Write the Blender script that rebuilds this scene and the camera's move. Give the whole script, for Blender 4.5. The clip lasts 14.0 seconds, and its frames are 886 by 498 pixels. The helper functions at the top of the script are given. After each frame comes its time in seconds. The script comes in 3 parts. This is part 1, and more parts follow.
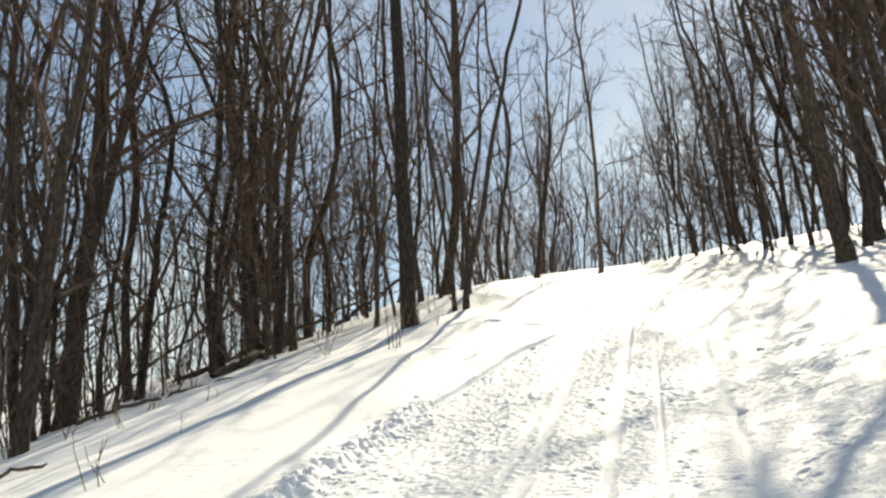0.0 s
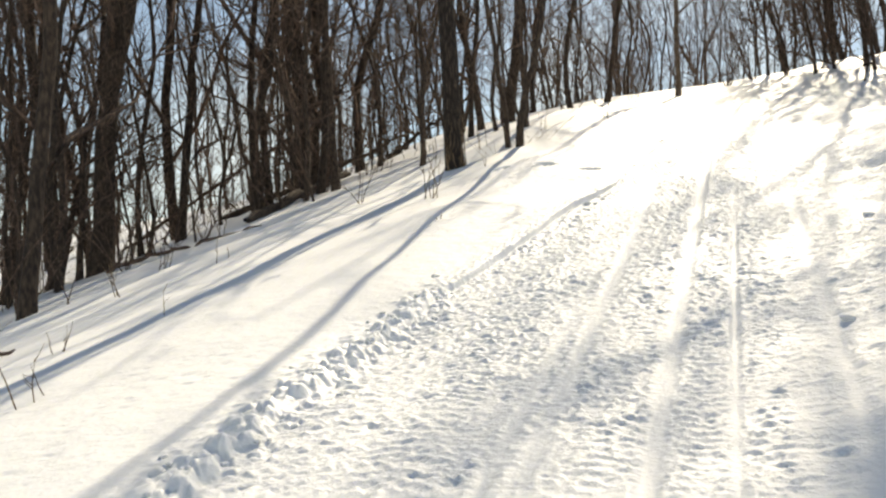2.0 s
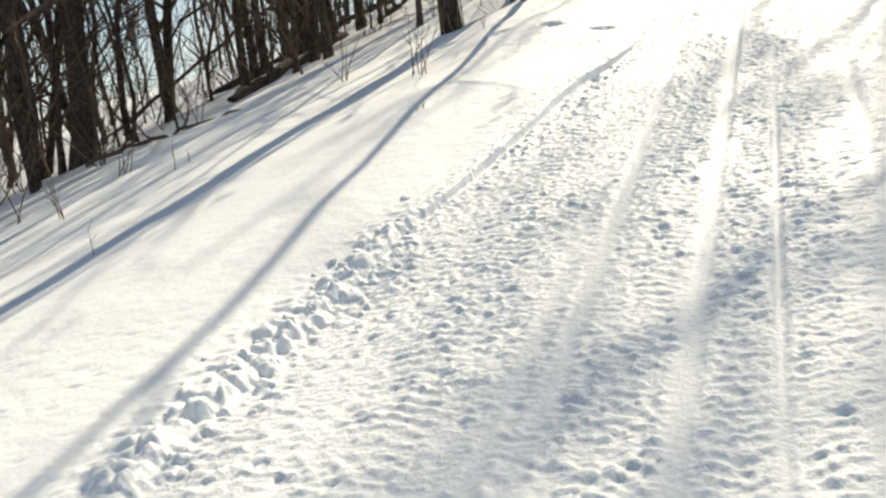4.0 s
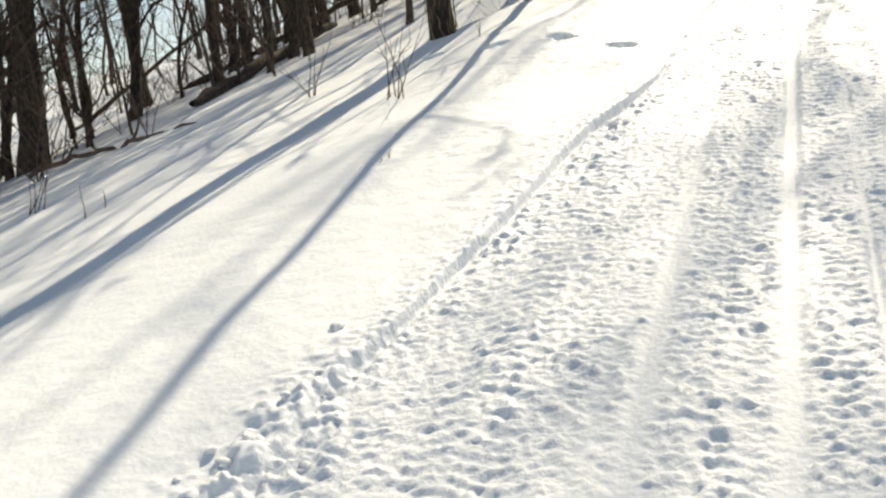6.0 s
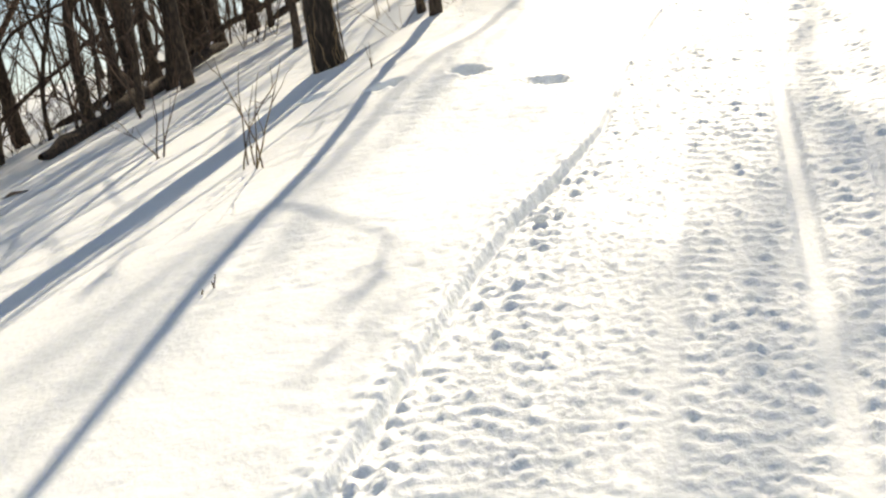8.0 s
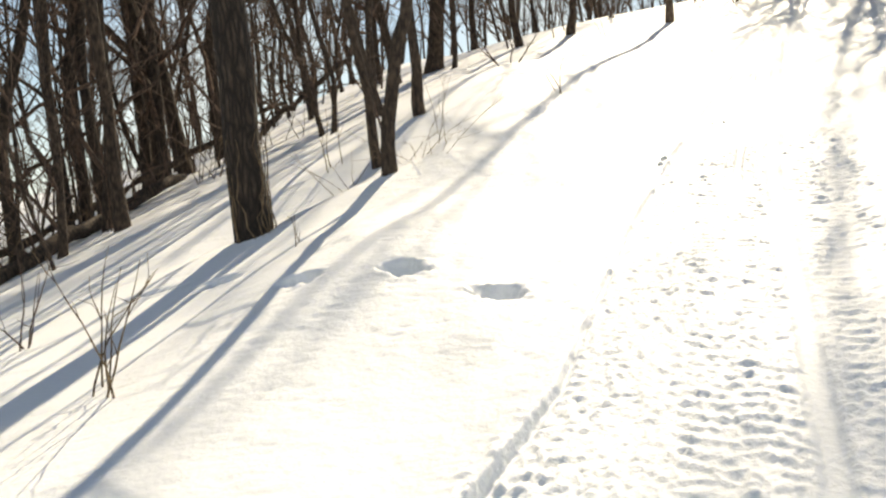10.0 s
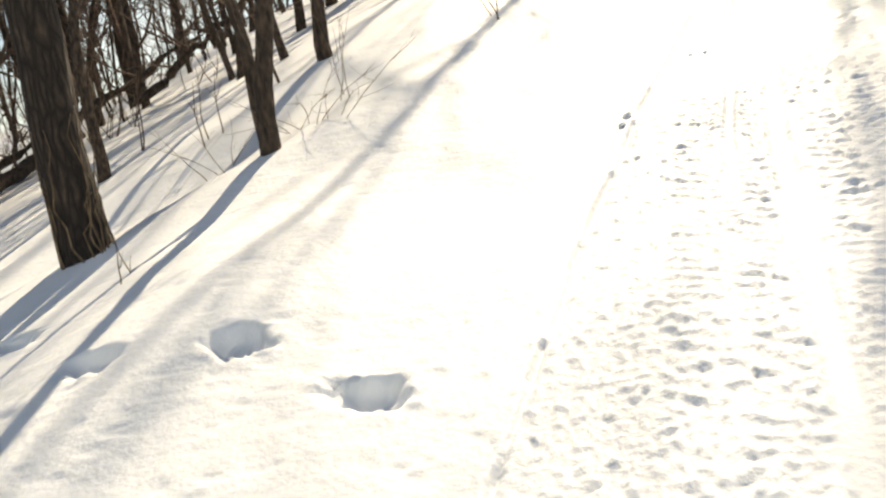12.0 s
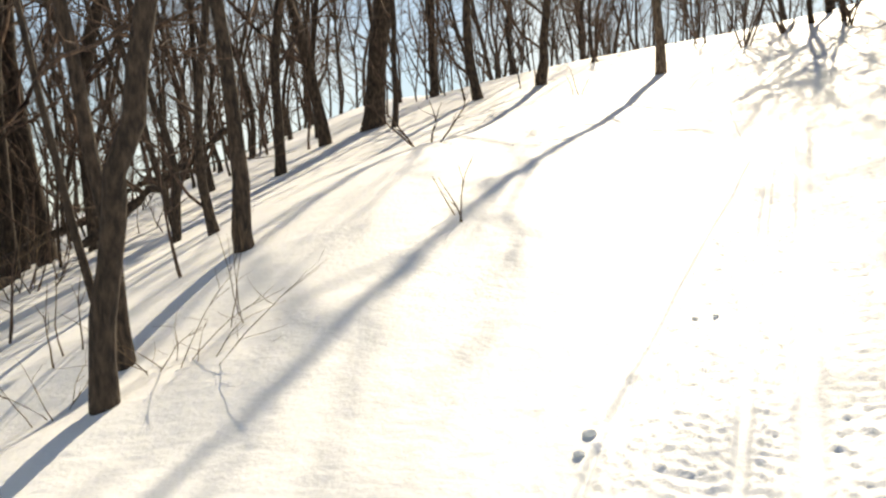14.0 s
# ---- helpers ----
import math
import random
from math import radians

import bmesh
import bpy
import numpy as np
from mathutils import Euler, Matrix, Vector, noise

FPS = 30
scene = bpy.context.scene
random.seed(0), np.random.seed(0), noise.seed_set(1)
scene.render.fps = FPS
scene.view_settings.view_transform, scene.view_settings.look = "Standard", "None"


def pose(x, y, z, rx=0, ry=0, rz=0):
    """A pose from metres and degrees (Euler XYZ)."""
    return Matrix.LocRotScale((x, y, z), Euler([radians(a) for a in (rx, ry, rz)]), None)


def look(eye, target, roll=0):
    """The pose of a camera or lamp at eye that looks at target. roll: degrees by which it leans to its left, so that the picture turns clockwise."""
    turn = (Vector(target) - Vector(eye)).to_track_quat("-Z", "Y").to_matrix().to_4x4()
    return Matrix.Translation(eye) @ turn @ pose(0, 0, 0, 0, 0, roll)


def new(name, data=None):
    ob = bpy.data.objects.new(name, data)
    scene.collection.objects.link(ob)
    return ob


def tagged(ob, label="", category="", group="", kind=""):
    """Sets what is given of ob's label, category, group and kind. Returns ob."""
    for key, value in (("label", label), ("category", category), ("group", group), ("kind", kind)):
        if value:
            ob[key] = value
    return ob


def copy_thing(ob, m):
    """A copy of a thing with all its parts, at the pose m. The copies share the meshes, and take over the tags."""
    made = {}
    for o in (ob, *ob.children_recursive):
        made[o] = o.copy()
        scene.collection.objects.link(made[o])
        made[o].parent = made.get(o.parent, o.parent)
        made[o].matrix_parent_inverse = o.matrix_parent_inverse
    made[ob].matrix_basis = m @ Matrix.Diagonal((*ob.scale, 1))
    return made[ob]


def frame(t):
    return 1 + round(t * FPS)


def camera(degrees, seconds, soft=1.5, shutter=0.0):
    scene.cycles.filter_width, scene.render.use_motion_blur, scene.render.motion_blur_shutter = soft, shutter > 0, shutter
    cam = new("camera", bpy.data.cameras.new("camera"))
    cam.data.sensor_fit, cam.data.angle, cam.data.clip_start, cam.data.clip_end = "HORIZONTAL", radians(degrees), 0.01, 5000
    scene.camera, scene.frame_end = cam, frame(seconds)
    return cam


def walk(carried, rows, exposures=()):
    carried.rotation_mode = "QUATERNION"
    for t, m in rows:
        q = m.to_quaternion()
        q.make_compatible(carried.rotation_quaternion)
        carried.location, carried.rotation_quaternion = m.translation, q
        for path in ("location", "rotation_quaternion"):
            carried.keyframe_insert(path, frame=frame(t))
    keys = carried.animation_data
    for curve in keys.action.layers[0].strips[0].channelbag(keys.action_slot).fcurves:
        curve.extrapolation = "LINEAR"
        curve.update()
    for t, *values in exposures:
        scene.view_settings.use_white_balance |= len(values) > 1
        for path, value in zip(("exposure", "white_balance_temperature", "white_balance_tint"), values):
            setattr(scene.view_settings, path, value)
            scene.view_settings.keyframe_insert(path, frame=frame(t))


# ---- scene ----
cam = camera(48.0, 14.0, soft=2.4)
EXPOSURES = [(0.0, 0.50, 7500, 6), (1.5, 0.48, 7700, 8), (2.5, 0.44, 7600, 8), (5.0, 0.40, 7300, 6), (7.5, 0.58, 7550, 8), (9.0, 0.61, 7650, 8), (12.5, 0.66, 8000, 9), (14.0, 0.63, 7900, 9)]
PATH = [
    (0, (0.082, 0.048, 1.409), (-0.706, 4.841, 2.595), -2.28),
    (0.5, (0.049, 0.416, 1.529), (-0.628, 5.273, 2.503), -1.49),
    (1, (0.140, 0.807, 1.634), (-0.870, 5.677, 2.153), -1.73),
    (1.5, (0.130, 1.104, 1.769), (-0.939, 5.970, 2.192), -3.02),
    (2, (0.180, 1.431, 1.899), (-1.045, 6.270, 2.192), -2.12),
    (2.5, (0.184, 1.835, 1.966), (-1.260, 6.620, 1.829), -3.68),
    (2.7, (0.266, 1.857, 2.078), (-1.080, 6.667, 1.845), -5.16),
    (4.8, (0.202, 3.290, 2.451), (-1.524, 7.916, 1.660), -6.23),
    (5, (0.227, 3.449, 2.534), (-1.684, 7.985, 1.653), -6.26),
    (5.5, (0.184, 3.789, 2.605), (-1.731, 8.325, 1.740), -4.42),
    (6, (0.032, 4.111, 2.743), (-1.451, 8.845, 2.117), -4.54),
    (6.5, (-0.039, 4.544, 2.860), (-1.609, 9.204, 1.955), -5.19),
    (7, (-0.075, 5.030, 2.893), (-1.620, 9.768, 2.486), -4.76),
    (7.5, (-0.184, 5.422, 2.975), (-1.167, 10.310, 2.594), -7.07),
    (8, (-0.105, 5.835, 3.088), (-1.337, 10.632, 2.401), -7.80),
    (8.5, (-0.090, 6.188, 3.192), (-1.226, 11.037, 2.749), -7.11),
    (9, (-0.077, 6.450, 3.294), (-0.904, 11.369, 2.940), -8.60),
    (9.2, (-0.052, 6.593, 3.337), (-0.935, 11.513, 3.209), -7.63),
    (11.3, (-0.028, 8.115, 3.647), (-1.442, 12.901, 3.343), -6.78),
    (11.5, (-0.014, 8.291, 3.691), (-1.400, 13.081, 3.316), -7.56),
    (12, (0.037, 8.662, 3.782), (-1.130, 13.484, 3.160), -9.64),
    (12.5, (0.084, 9.005, 3.939), (-1.284, 13.766, 3.261), -7.40),
    (13, (0.076, 9.438, 4.021), (-1.084, 14.275, 3.518), -6.63),
    (13.5, (0.155, 9.809, 4.124), (-1.000, 14.665, 3.833), -9.47),
    (14, (0.206, 10.099, 4.246), (-1.012, 14.948, 4.209), -5.06),
]
walk(cam, [(t, look(eye, target, roll)) for t, eye, target, roll in PATH], EXPOSURES)

# ---- light ----
SUN_UP, SUN_TURN = 42.0, 7.5
world = bpy.data.worlds.new("winter_sky")
scene.world = world
world.use_nodes = True
wn = world.node_tree.nodes
sky = wn.new("ShaderNodeTexSky")
sky.sky_type, sky.sun_disc = "NISHITA", False
sky.sun_elevation, sky.sun_rotation = radians(SUN_UP), radians(SUN_TURN)
sky.air_density, sky.dust_density, sky.ozone_density = 1.0, 0.25, 2.0
wn["Background"].inputs["Strength"].default_value = 0.082
wl = world.node_tree.links
way_up = wn.new("ShaderNodeTexCoord").outputs["Generated"]
split = wn.new("ShaderNodeSeparateXYZ")
wl.new(way_up, split.inputs[0])
veil = wn.new("ShaderNodeTexNoise")
veil.inputs["Scale"].default_value, veil.inputs["Detail"].default_value = 4.5, 5.0
wl.new(way_up, veil.inputs["Vector"])
low_sky, cloudy, cover, haze = wn.new("ShaderNodeMapRange"), wn.new("ShaderNodeMapRange"), wn.new("ShaderNodeMath"), wn.new("ShaderNodeMixRGB")
for node, source, ends in ((low_sky, split.outputs[2], (0.62, 0.10, 0.0, 1.0)), (cloudy, veil.outputs[0], (0.42, 0.66, 0.12, 0.95))):
    wl.new(source, node.inputs[0])
    for k, v in enumerate(ends):
        node.inputs[k + 1].default_value = v
cover.operation = "MULTIPLY"
wl.new(low_sky.outputs[0], cover.inputs[0]), wl.new(cloudy.outputs[0], cover.inputs[1])
wl.new(cover.outputs[0], haze.inputs[0]), wl.new(sky.outputs[0], haze.inputs[1])
haze.inputs[2].default_value = (7.8, 8.7, 9.4, 1)
wl.new(haze.outputs[0], wn["Background"].inputs["Color"])
sun = new("sun", bpy.data.lights.new("sun", "SUN"))
sun.data.energy, sun.data.angle, sun.data.color = 5.0, radians(0.55), (1.0, 0.925, 0.79)
toward = Vector((math.sin(radians(SUN_TURN)) * math.cos(radians(SUN_UP)), math.cos(radians(SUN_TURN)) * math.cos(radians(SUN_UP)), math.sin(radians(SUN_UP))))
sun.matrix_world = look(toward * 60, (0, 0, 0))


# ---- materials ----
def material(name, rough=0.8):
    m = bpy.data.materials.new(name)
    m.use_nodes = True
    n, l = m.node_tree.nodes, m.node_tree.links
    n["Principled BSDF"].inputs["Roughness"].default_value = rough
    return m, n, l, n["Principled BSDF"]


def noise_node(n, l, coord, scale, detail=4.0, stretch=None):
    t = n.new("ShaderNodeTexNoise")
    t.inputs["Scale"].default_value, t.inputs["Detail"].default_value = scale, detail
    if stretch:
        mp = n.new("ShaderNodeMapping")
        mp.inputs["Scale"].default_value = stretch
        l.new(coord, mp.inputs["Vector"])
        coord = mp.outputs[0]
    l.new(coord, t.inputs["Vector"])
    return t


def ramp(n, l, fac, stops):
    r = n.new("ShaderNodeValToRGB")
    for k, (p, c) in enumerate(stops):
        e = r.color_ramp.elements[k] if k < 2 else r.color_ramp.elements.new(p)
        e.position, e.color = p, (*c, 1)
    l.new(fac, r.inputs[0])
    return r


def snow_material():
    m, n, l, p = material("snow", 0.55)
    co = n.new("ShaderNodeTexCoord").outputs["Object"]
    big = noise_node(n, l, co, 1.3, 3)
    c = ramp(n, l, big.outputs[0], [(0.3, (0.80, 0.82, 0.85)), (0.7, (0.88, 0.89, 0.90))])
    l.new(c.outputs[0], p.inputs["Base Color"])
    p.inputs["Specular IOR Level"].default_value = 0.2
    p.inputs["Subsurface Weight"].default_value = 0.7
    p.inputs["Subsurface Radius"].default_value = (1.0, 1.0, 1.1)
    p.inputs["Subsurface Scale"].default_value = 0.005
    fine, mid = noise_node(n, l, co, 42, 5), noise_node(n, l, co, 9, 3)
    b1, b2 = n.new("ShaderNodeBump"), n.new("ShaderNodeBump")
    b1.inputs["Strength"].default_value, b1.inputs["Distance"].default_value = 0.45, 0.008
    b2.inputs["Strength"].default_value, b2.inputs["Distance"].default_value = 0.12, 0.03
    l.new(fine.outputs[0], b1.inputs["Height"]), l.new(mid.outputs[0], b2.inputs["Height"])
    l.new(b2.outputs[0], b1.inputs["Normal"])
    broken = n.new("ShaderNodeAttribute")
    broken.attribute_name = "packed"
    chips, grit = n.new("ShaderNodeTexVoronoi"), noise_node(n, l, co, 95, 2)
    chips.inputs["Scale"].default_value, chips.inputs["Randomness"].default_value = 46.0, 1.0
    bent = n.new("ShaderNodeMixRGB")
    bent.blend_type = "LINEAR_LIGHT"
    bent.inputs["Fac"].default_value = 0.012
    l.new(co, bent.inputs[1]), l.new(noise_node(n, l, co, 40, 2).outputs["Color"], bent.inputs[2])
    l.new(bent.outputs[0], chips.inputs["Vector"])
    total = n.new("ShaderNodeMath")
    total.operation = "MULTIPLY_ADD"
    total.inputs[1].default_value = 0.45
    l.new(grit.outputs[0], total.inputs[0]), l.new(chips.outputs[0], total.inputs[2])
    b3 = n.new("ShaderNodeBump")
    b3.inputs["Distance"].default_value = 0.0020
    l.new(broken.outputs["Fac"], b3.inputs["Strength"]), l.new(total.outputs[0], b3.inputs["Height"])
    l.new(b1.outputs[0], b3.inputs["Normal"]), l.new(b3.outputs[0], p.inputs["Normal"])
    return m


def bark_material(name, dark, light, moss=None):
    m, n, l, p = material(name, 0.9)
    co = n.new("ShaderNodeTexCoord").outputs["Object"]
    streak = noise_node(n, l, co, 9, 6, (4.0, 4.0, 1.5))
    plates = noise_node(n, l, co, 3.2, 8, (15.0, 15.0, 4.6))
    plates.inputs["Roughness"].default_value = 0.62
    mix = n.new("ShaderNodeMath")
    mix.operation = "MULTIPLY"
    l.new(streak.outputs[0], mix.inputs[0]), l.new(plates.outputs[0], mix.inputs[1])
    stops = [(0.16, dark), (0.36, light)]
    c = ramp(n, l, mix.outputs[0], stops)
    patch = noise_node(n, l, co, 2.2, 3)
    lum = n.new("ShaderNodeMixRGB")
    lum.blend_type = "MULTIPLY"
    lum.inputs["Fac"].default_value = 0.6
    pr = ramp(n, l, patch.outputs[0], [(0.3, (0.65, 0.62, 0.58)), (0.7, (1.0, 1.0, 1.0))])
    l.new(c.outputs[0], lum.inputs[1]), l.new(pr.outputs[0], lum.inputs[2])
    l.new(lum.outputs[0], p.inputs["Base Color"])
    b = n.new("ShaderNodeBump")
    b.inputs["Strength"].default_value, b.inputs["Distance"].default_value = 1.0, 0.035
    l.new(mix.outputs[0], b.inputs["Height"]), l.new(b.outputs[0], p.inputs["Normal"])
    return m


def rugged_bark():
    """Dark bark broken into upright plates by deep fissures."""
    m, n, l, p = material("bark_rugged", 0.92)
    co = n.new("ShaderNodeTexCoord").outputs["Object"]
    warp = noise_node(n, l, co, 7, 3)
    shift = n.new("ShaderNodeMixRGB")
    shift.blend_type = "LINEAR_LIGHT"
    shift.inputs["Fac"].default_value = 0.022
    l.new(co, shift.inputs[1]), l.new(warp.outputs["Color"], shift.inputs[2])
    mp = n.new("ShaderNodeMapping")
    mp.inputs["Scale"].default_value = (34, 34, 5.5)
    l.new(shift.outputs[0], mp.inputs["Vector"])
    cells = n.new("ShaderNodeTexVoronoi")
    cells.feature = "DISTANCE_TO_EDGE"
    cells.inputs["Scale"].default_value = 1.0
    l.new(mp.outputs[0], cells.inputs["Vector"])
    flake = noise_node(n, l, co, 11, 8, (3.0, 3.0, 1.2))
    flake.inputs["Roughness"].default_value = 0.7
    height = n.new("ShaderNodeMath")
    height.operation = "MULTIPLY"
    edge = ramp(n, l, cells.outputs[0], [(0.0, (0, 0, 0)), (0.34, (1, 1, 1))])
    l.new(edge.outputs[0], height.inputs[0]), l.new(flake.outputs[0], height.inputs[1])
    c = ramp(n, l, height.outputs[0], [(0.05, (0.014, 0.0095, 0.0065)), (0.42, (0.052, 0.036, 0.026)), (0.72, (0.12, 0.088, 0.066))])
    l.new(c.outputs[0], p.inputs["Base Color"])
    b = n.new("ShaderNodeBump")
    b.inputs["Strength"].default_value, b.inputs["Distance"].default_value = 1.0, 0.03
    l.new(height.outputs[0], b.inputs["Height"]), l.new(b.outputs[0], p.inputs["Normal"])
    return m


SNOW = snow_material()
RUGGED = rugged_bark()
BARK = bark_material("bark_brown", (0.023, 0.0155, 0.0105), (0.118, 0.081, 0.057))
BARK_GREY = bark_material("bark_grey", (0.022, 0.0145, 0.010), (0.092, 0.064, 0.045))
BARK_PALE = bark_material("bark_pale", (0.07, 0.05, 0.036), (0.26, 0.19, 0.135))
TWIG = bark_material("twig_bark", (0.06, 0.040, 0.030), (0.20, 0.13, 0.095))
DRY = bark_material("dry_stem", (0.09, 0.06, 0.035), (0.28, 0.2, 0.12))


# ---- the lie of the land ----
def value_noise(x, y, seed=0):
    xi, yi = np.floor(x).astype(np.int64), np.floor(y).astype(np.int64)
    fx, fy = x - xi, y - yi
    fx, fy = fx * fx * (3 - 2 * fx), fy * fy * (3 - 2 * fy)

    def h(a, b):
        k = (a * 374761393 + b * 668265263 + seed * 974711) & 0xFFFFFFFF
        k = ((k ^ (k >> 13)) * 1274126177) & 0xFFFFFFFF
        return ((k ^ (k >> 16)) & 0xFFFF) / 65535.0

    return (h(xi, yi) * (1 - fx) + h(xi + 1, yi) * fx) * (1 - fy) + (h(xi, yi + 1) * (1 - fx) + h(xi + 1, yi + 1) * fx) * fy


def fbm(x, y, seed=0, octaves=4):
    return sum((value_noise(x * 2**k, y * 2**k, seed + k) - 0.5) / 2**k for k in range(octaves))


def chance(a, b, seed):
    """A number from 0 to 1 for each whole pair a, b."""
    k = (a * 374761393 + b * 668265263 + seed * 974711) & 0xFFFFFFFF
    k = ((k ^ (k >> 13)) * 1274126177) & 0xFFFFFFFF
    return ((k ^ (k >> 16)) & 0xFFFF) / 65535.0


def crumbs(x, y, cell, seed, share, flat=0.7):
    """Rough lumps about a cell wide, scattered over the given share of the cells; 0 to 1."""
    gx, gy = x / cell, y / cell
    ix, iy = np.floor(gx).astype(np.int64), np.floor(gy).astype(np.int64)
    best = np.zeros_like(gx)
    for a in (-1, 0, 1):
        for b in (-1, 0, 1):
            cx, cy = ix + a, iy + b
            px, py, size = cx + chance(cx, cy, seed), cy + chance(cx, cy, seed + 1), chance(cx, cy, seed + 2)
            r, turn = 0.42 + 0.42 * size, 6.28 * chance(cx, cy, seed + 4)
            dx, dy = gx - px, gy - py
            e = dx * np.cos(turn) + dy * np.sin(turn)
            q = (dx * dx + dy * dy + 0.9 * e * e) / (r * r)
            best = np.maximum(best, (chance(cx, cy, seed + 3) < share) * (0.35 + 0.65 * size) * np.clip(1.6 * (1 - q), 0, 1) ** flat)
    return best


def lumps(weight, x, y, cell, seed, share, flat=0.7):
    """Lumps times a weight, worked out only where the weight is felt."""
    out, there = np.zeros_like(weight), weight > 1e-3
    if there.any():
        out[there] = weight[there] * crumbs(x[there], y[there], cell, seed, share, flat)
    return out


def step(a, b, v):
    t = np.clip((v - a) / (b - a), 0, 1)
    return t * t * (3 - 2 * t)


def hill(x, y):
    """The hillside without the trail's relief."""
    x, y = np.asarray(x, float), np.asarray(y, float)
    brow = 23.0 + 7.0 * step(-3.5, -7.5, x)
    along = 0.256 + 0.2624 * np.minimum(np.maximum(y, -15), brow) + 0.2624 * 8.5 * (1 - np.exp(-np.maximum(y - brow, 0) / 8.5))
    xl = np.minimum(x, 0)
    left = np.where(xl > -5.2, -0.0225 * xl * xl, -0.608 - 0.265 * np.clip(-xl - 5.2, 0, 5.8) - 2.4 * (1 - np.exp(-np.maximum(-xl - 11, 0) / 10)))
    mound = 0.36 * np.exp(-(((x + 1.7) / 1.5) ** 2) - ((y - 15.8) / 2.7) ** 2) + 0.12 * np.exp(-(((x + 1.45) / 0.65) ** 2) - ((y - 11.4) / 0.9) ** 2)
    t = np.clip((x - 0.35 - 0.02 * y) / 1.7, 0, 1)
    bank = 0.28 * t * t * (3 - 2 * t) + 0.1 * np.clip(x - 1.5, 0, 30)
    far = step(10, 16, y)
    bank = bank * (1 - far) + far * 0.10 * 0.4 * np.log1p(np.exp(np.clip((x - 0.3) / 0.4, -30, 80)))
    swell = 0.065 * np.exp(-(((x + 1.8) / 0.75) ** 2) - ((y - 9.2) / 1.5) ** 2) - 0.045 * np.exp(-(((x + 1.3) / 0.4) ** 2) - ((y - 6.0) / 0.6) ** 2)
    # a low shoulder of snow with a dip behind it, between the two trees nearest the trail
    off, run = 0.69 * (y - 12.78) - 0.724 * (x + 2.1), 0.69 * (x + 2.1) + 0.724 * (y - 12.78)
    shoulder = (0.04 * np.exp(-(((off + 0.05) / 0.25) ** 2)) - 0.10 * np.exp(-(((off - 0.5) / 0.3) ** 2))) * np.exp(-((run / 0.95) ** 2))
    return along + left + mound + bank + swell + shoulder


def trail_edge(y):
    """x of the broken snow edge along the left of the trail."""
    return np.interp(y, (4.4, 4.9, 5.3, 5.9, 6.3, 6.7, 7.45, 7.9, 8.75, 9.3, 10.15, 10.7, 11.4, 11.9, 12.5, 12.9, 16), (-1.45, -1.43, -1.40, -1.38, -1.31, -1.25, -1.09, -0.98, -0.83, -0.71, -0.45, -0.385, -0.30, -0.235, -0.125, -0.075, 0.55))


def trail_shift(y):
    """x of the smooth runner groove in the middle of the trail."""
    return -0.005 + 0.04 * (y - 4) + 0.0012 * np.maximum(y - 4, 0) ** 2 + 0.055 * np.clip(y - 12.5, 0, 6)


PITS = [(-1.20, 11.19, 0.108, 0.085, 0.060), (-0.775, 10.91, 0.115, 0.085, 0.060), (-1.68, 11.21, 0.12, 0.08, 0.055), (-2.30, 11.68, 0.11, 0.07, 0.05), (-2.80, 11.86, 0.09, 0.06, 0.05)]
RUNNERS = [(0.0, 0.040, 0.008, 16.5, 3.0), (0.255, 0.020, 0.006, 9.0, 2.0), (0.65, 0.040, 0.006, 8.5, 2.0), (-0.385, 0.038, 0.003, 8.6, 2.0), (-0.50, 0.028, 0.003, 6.6, 2.0), (-0.17, 0.022, 0.006, 15.5, 12.2)]


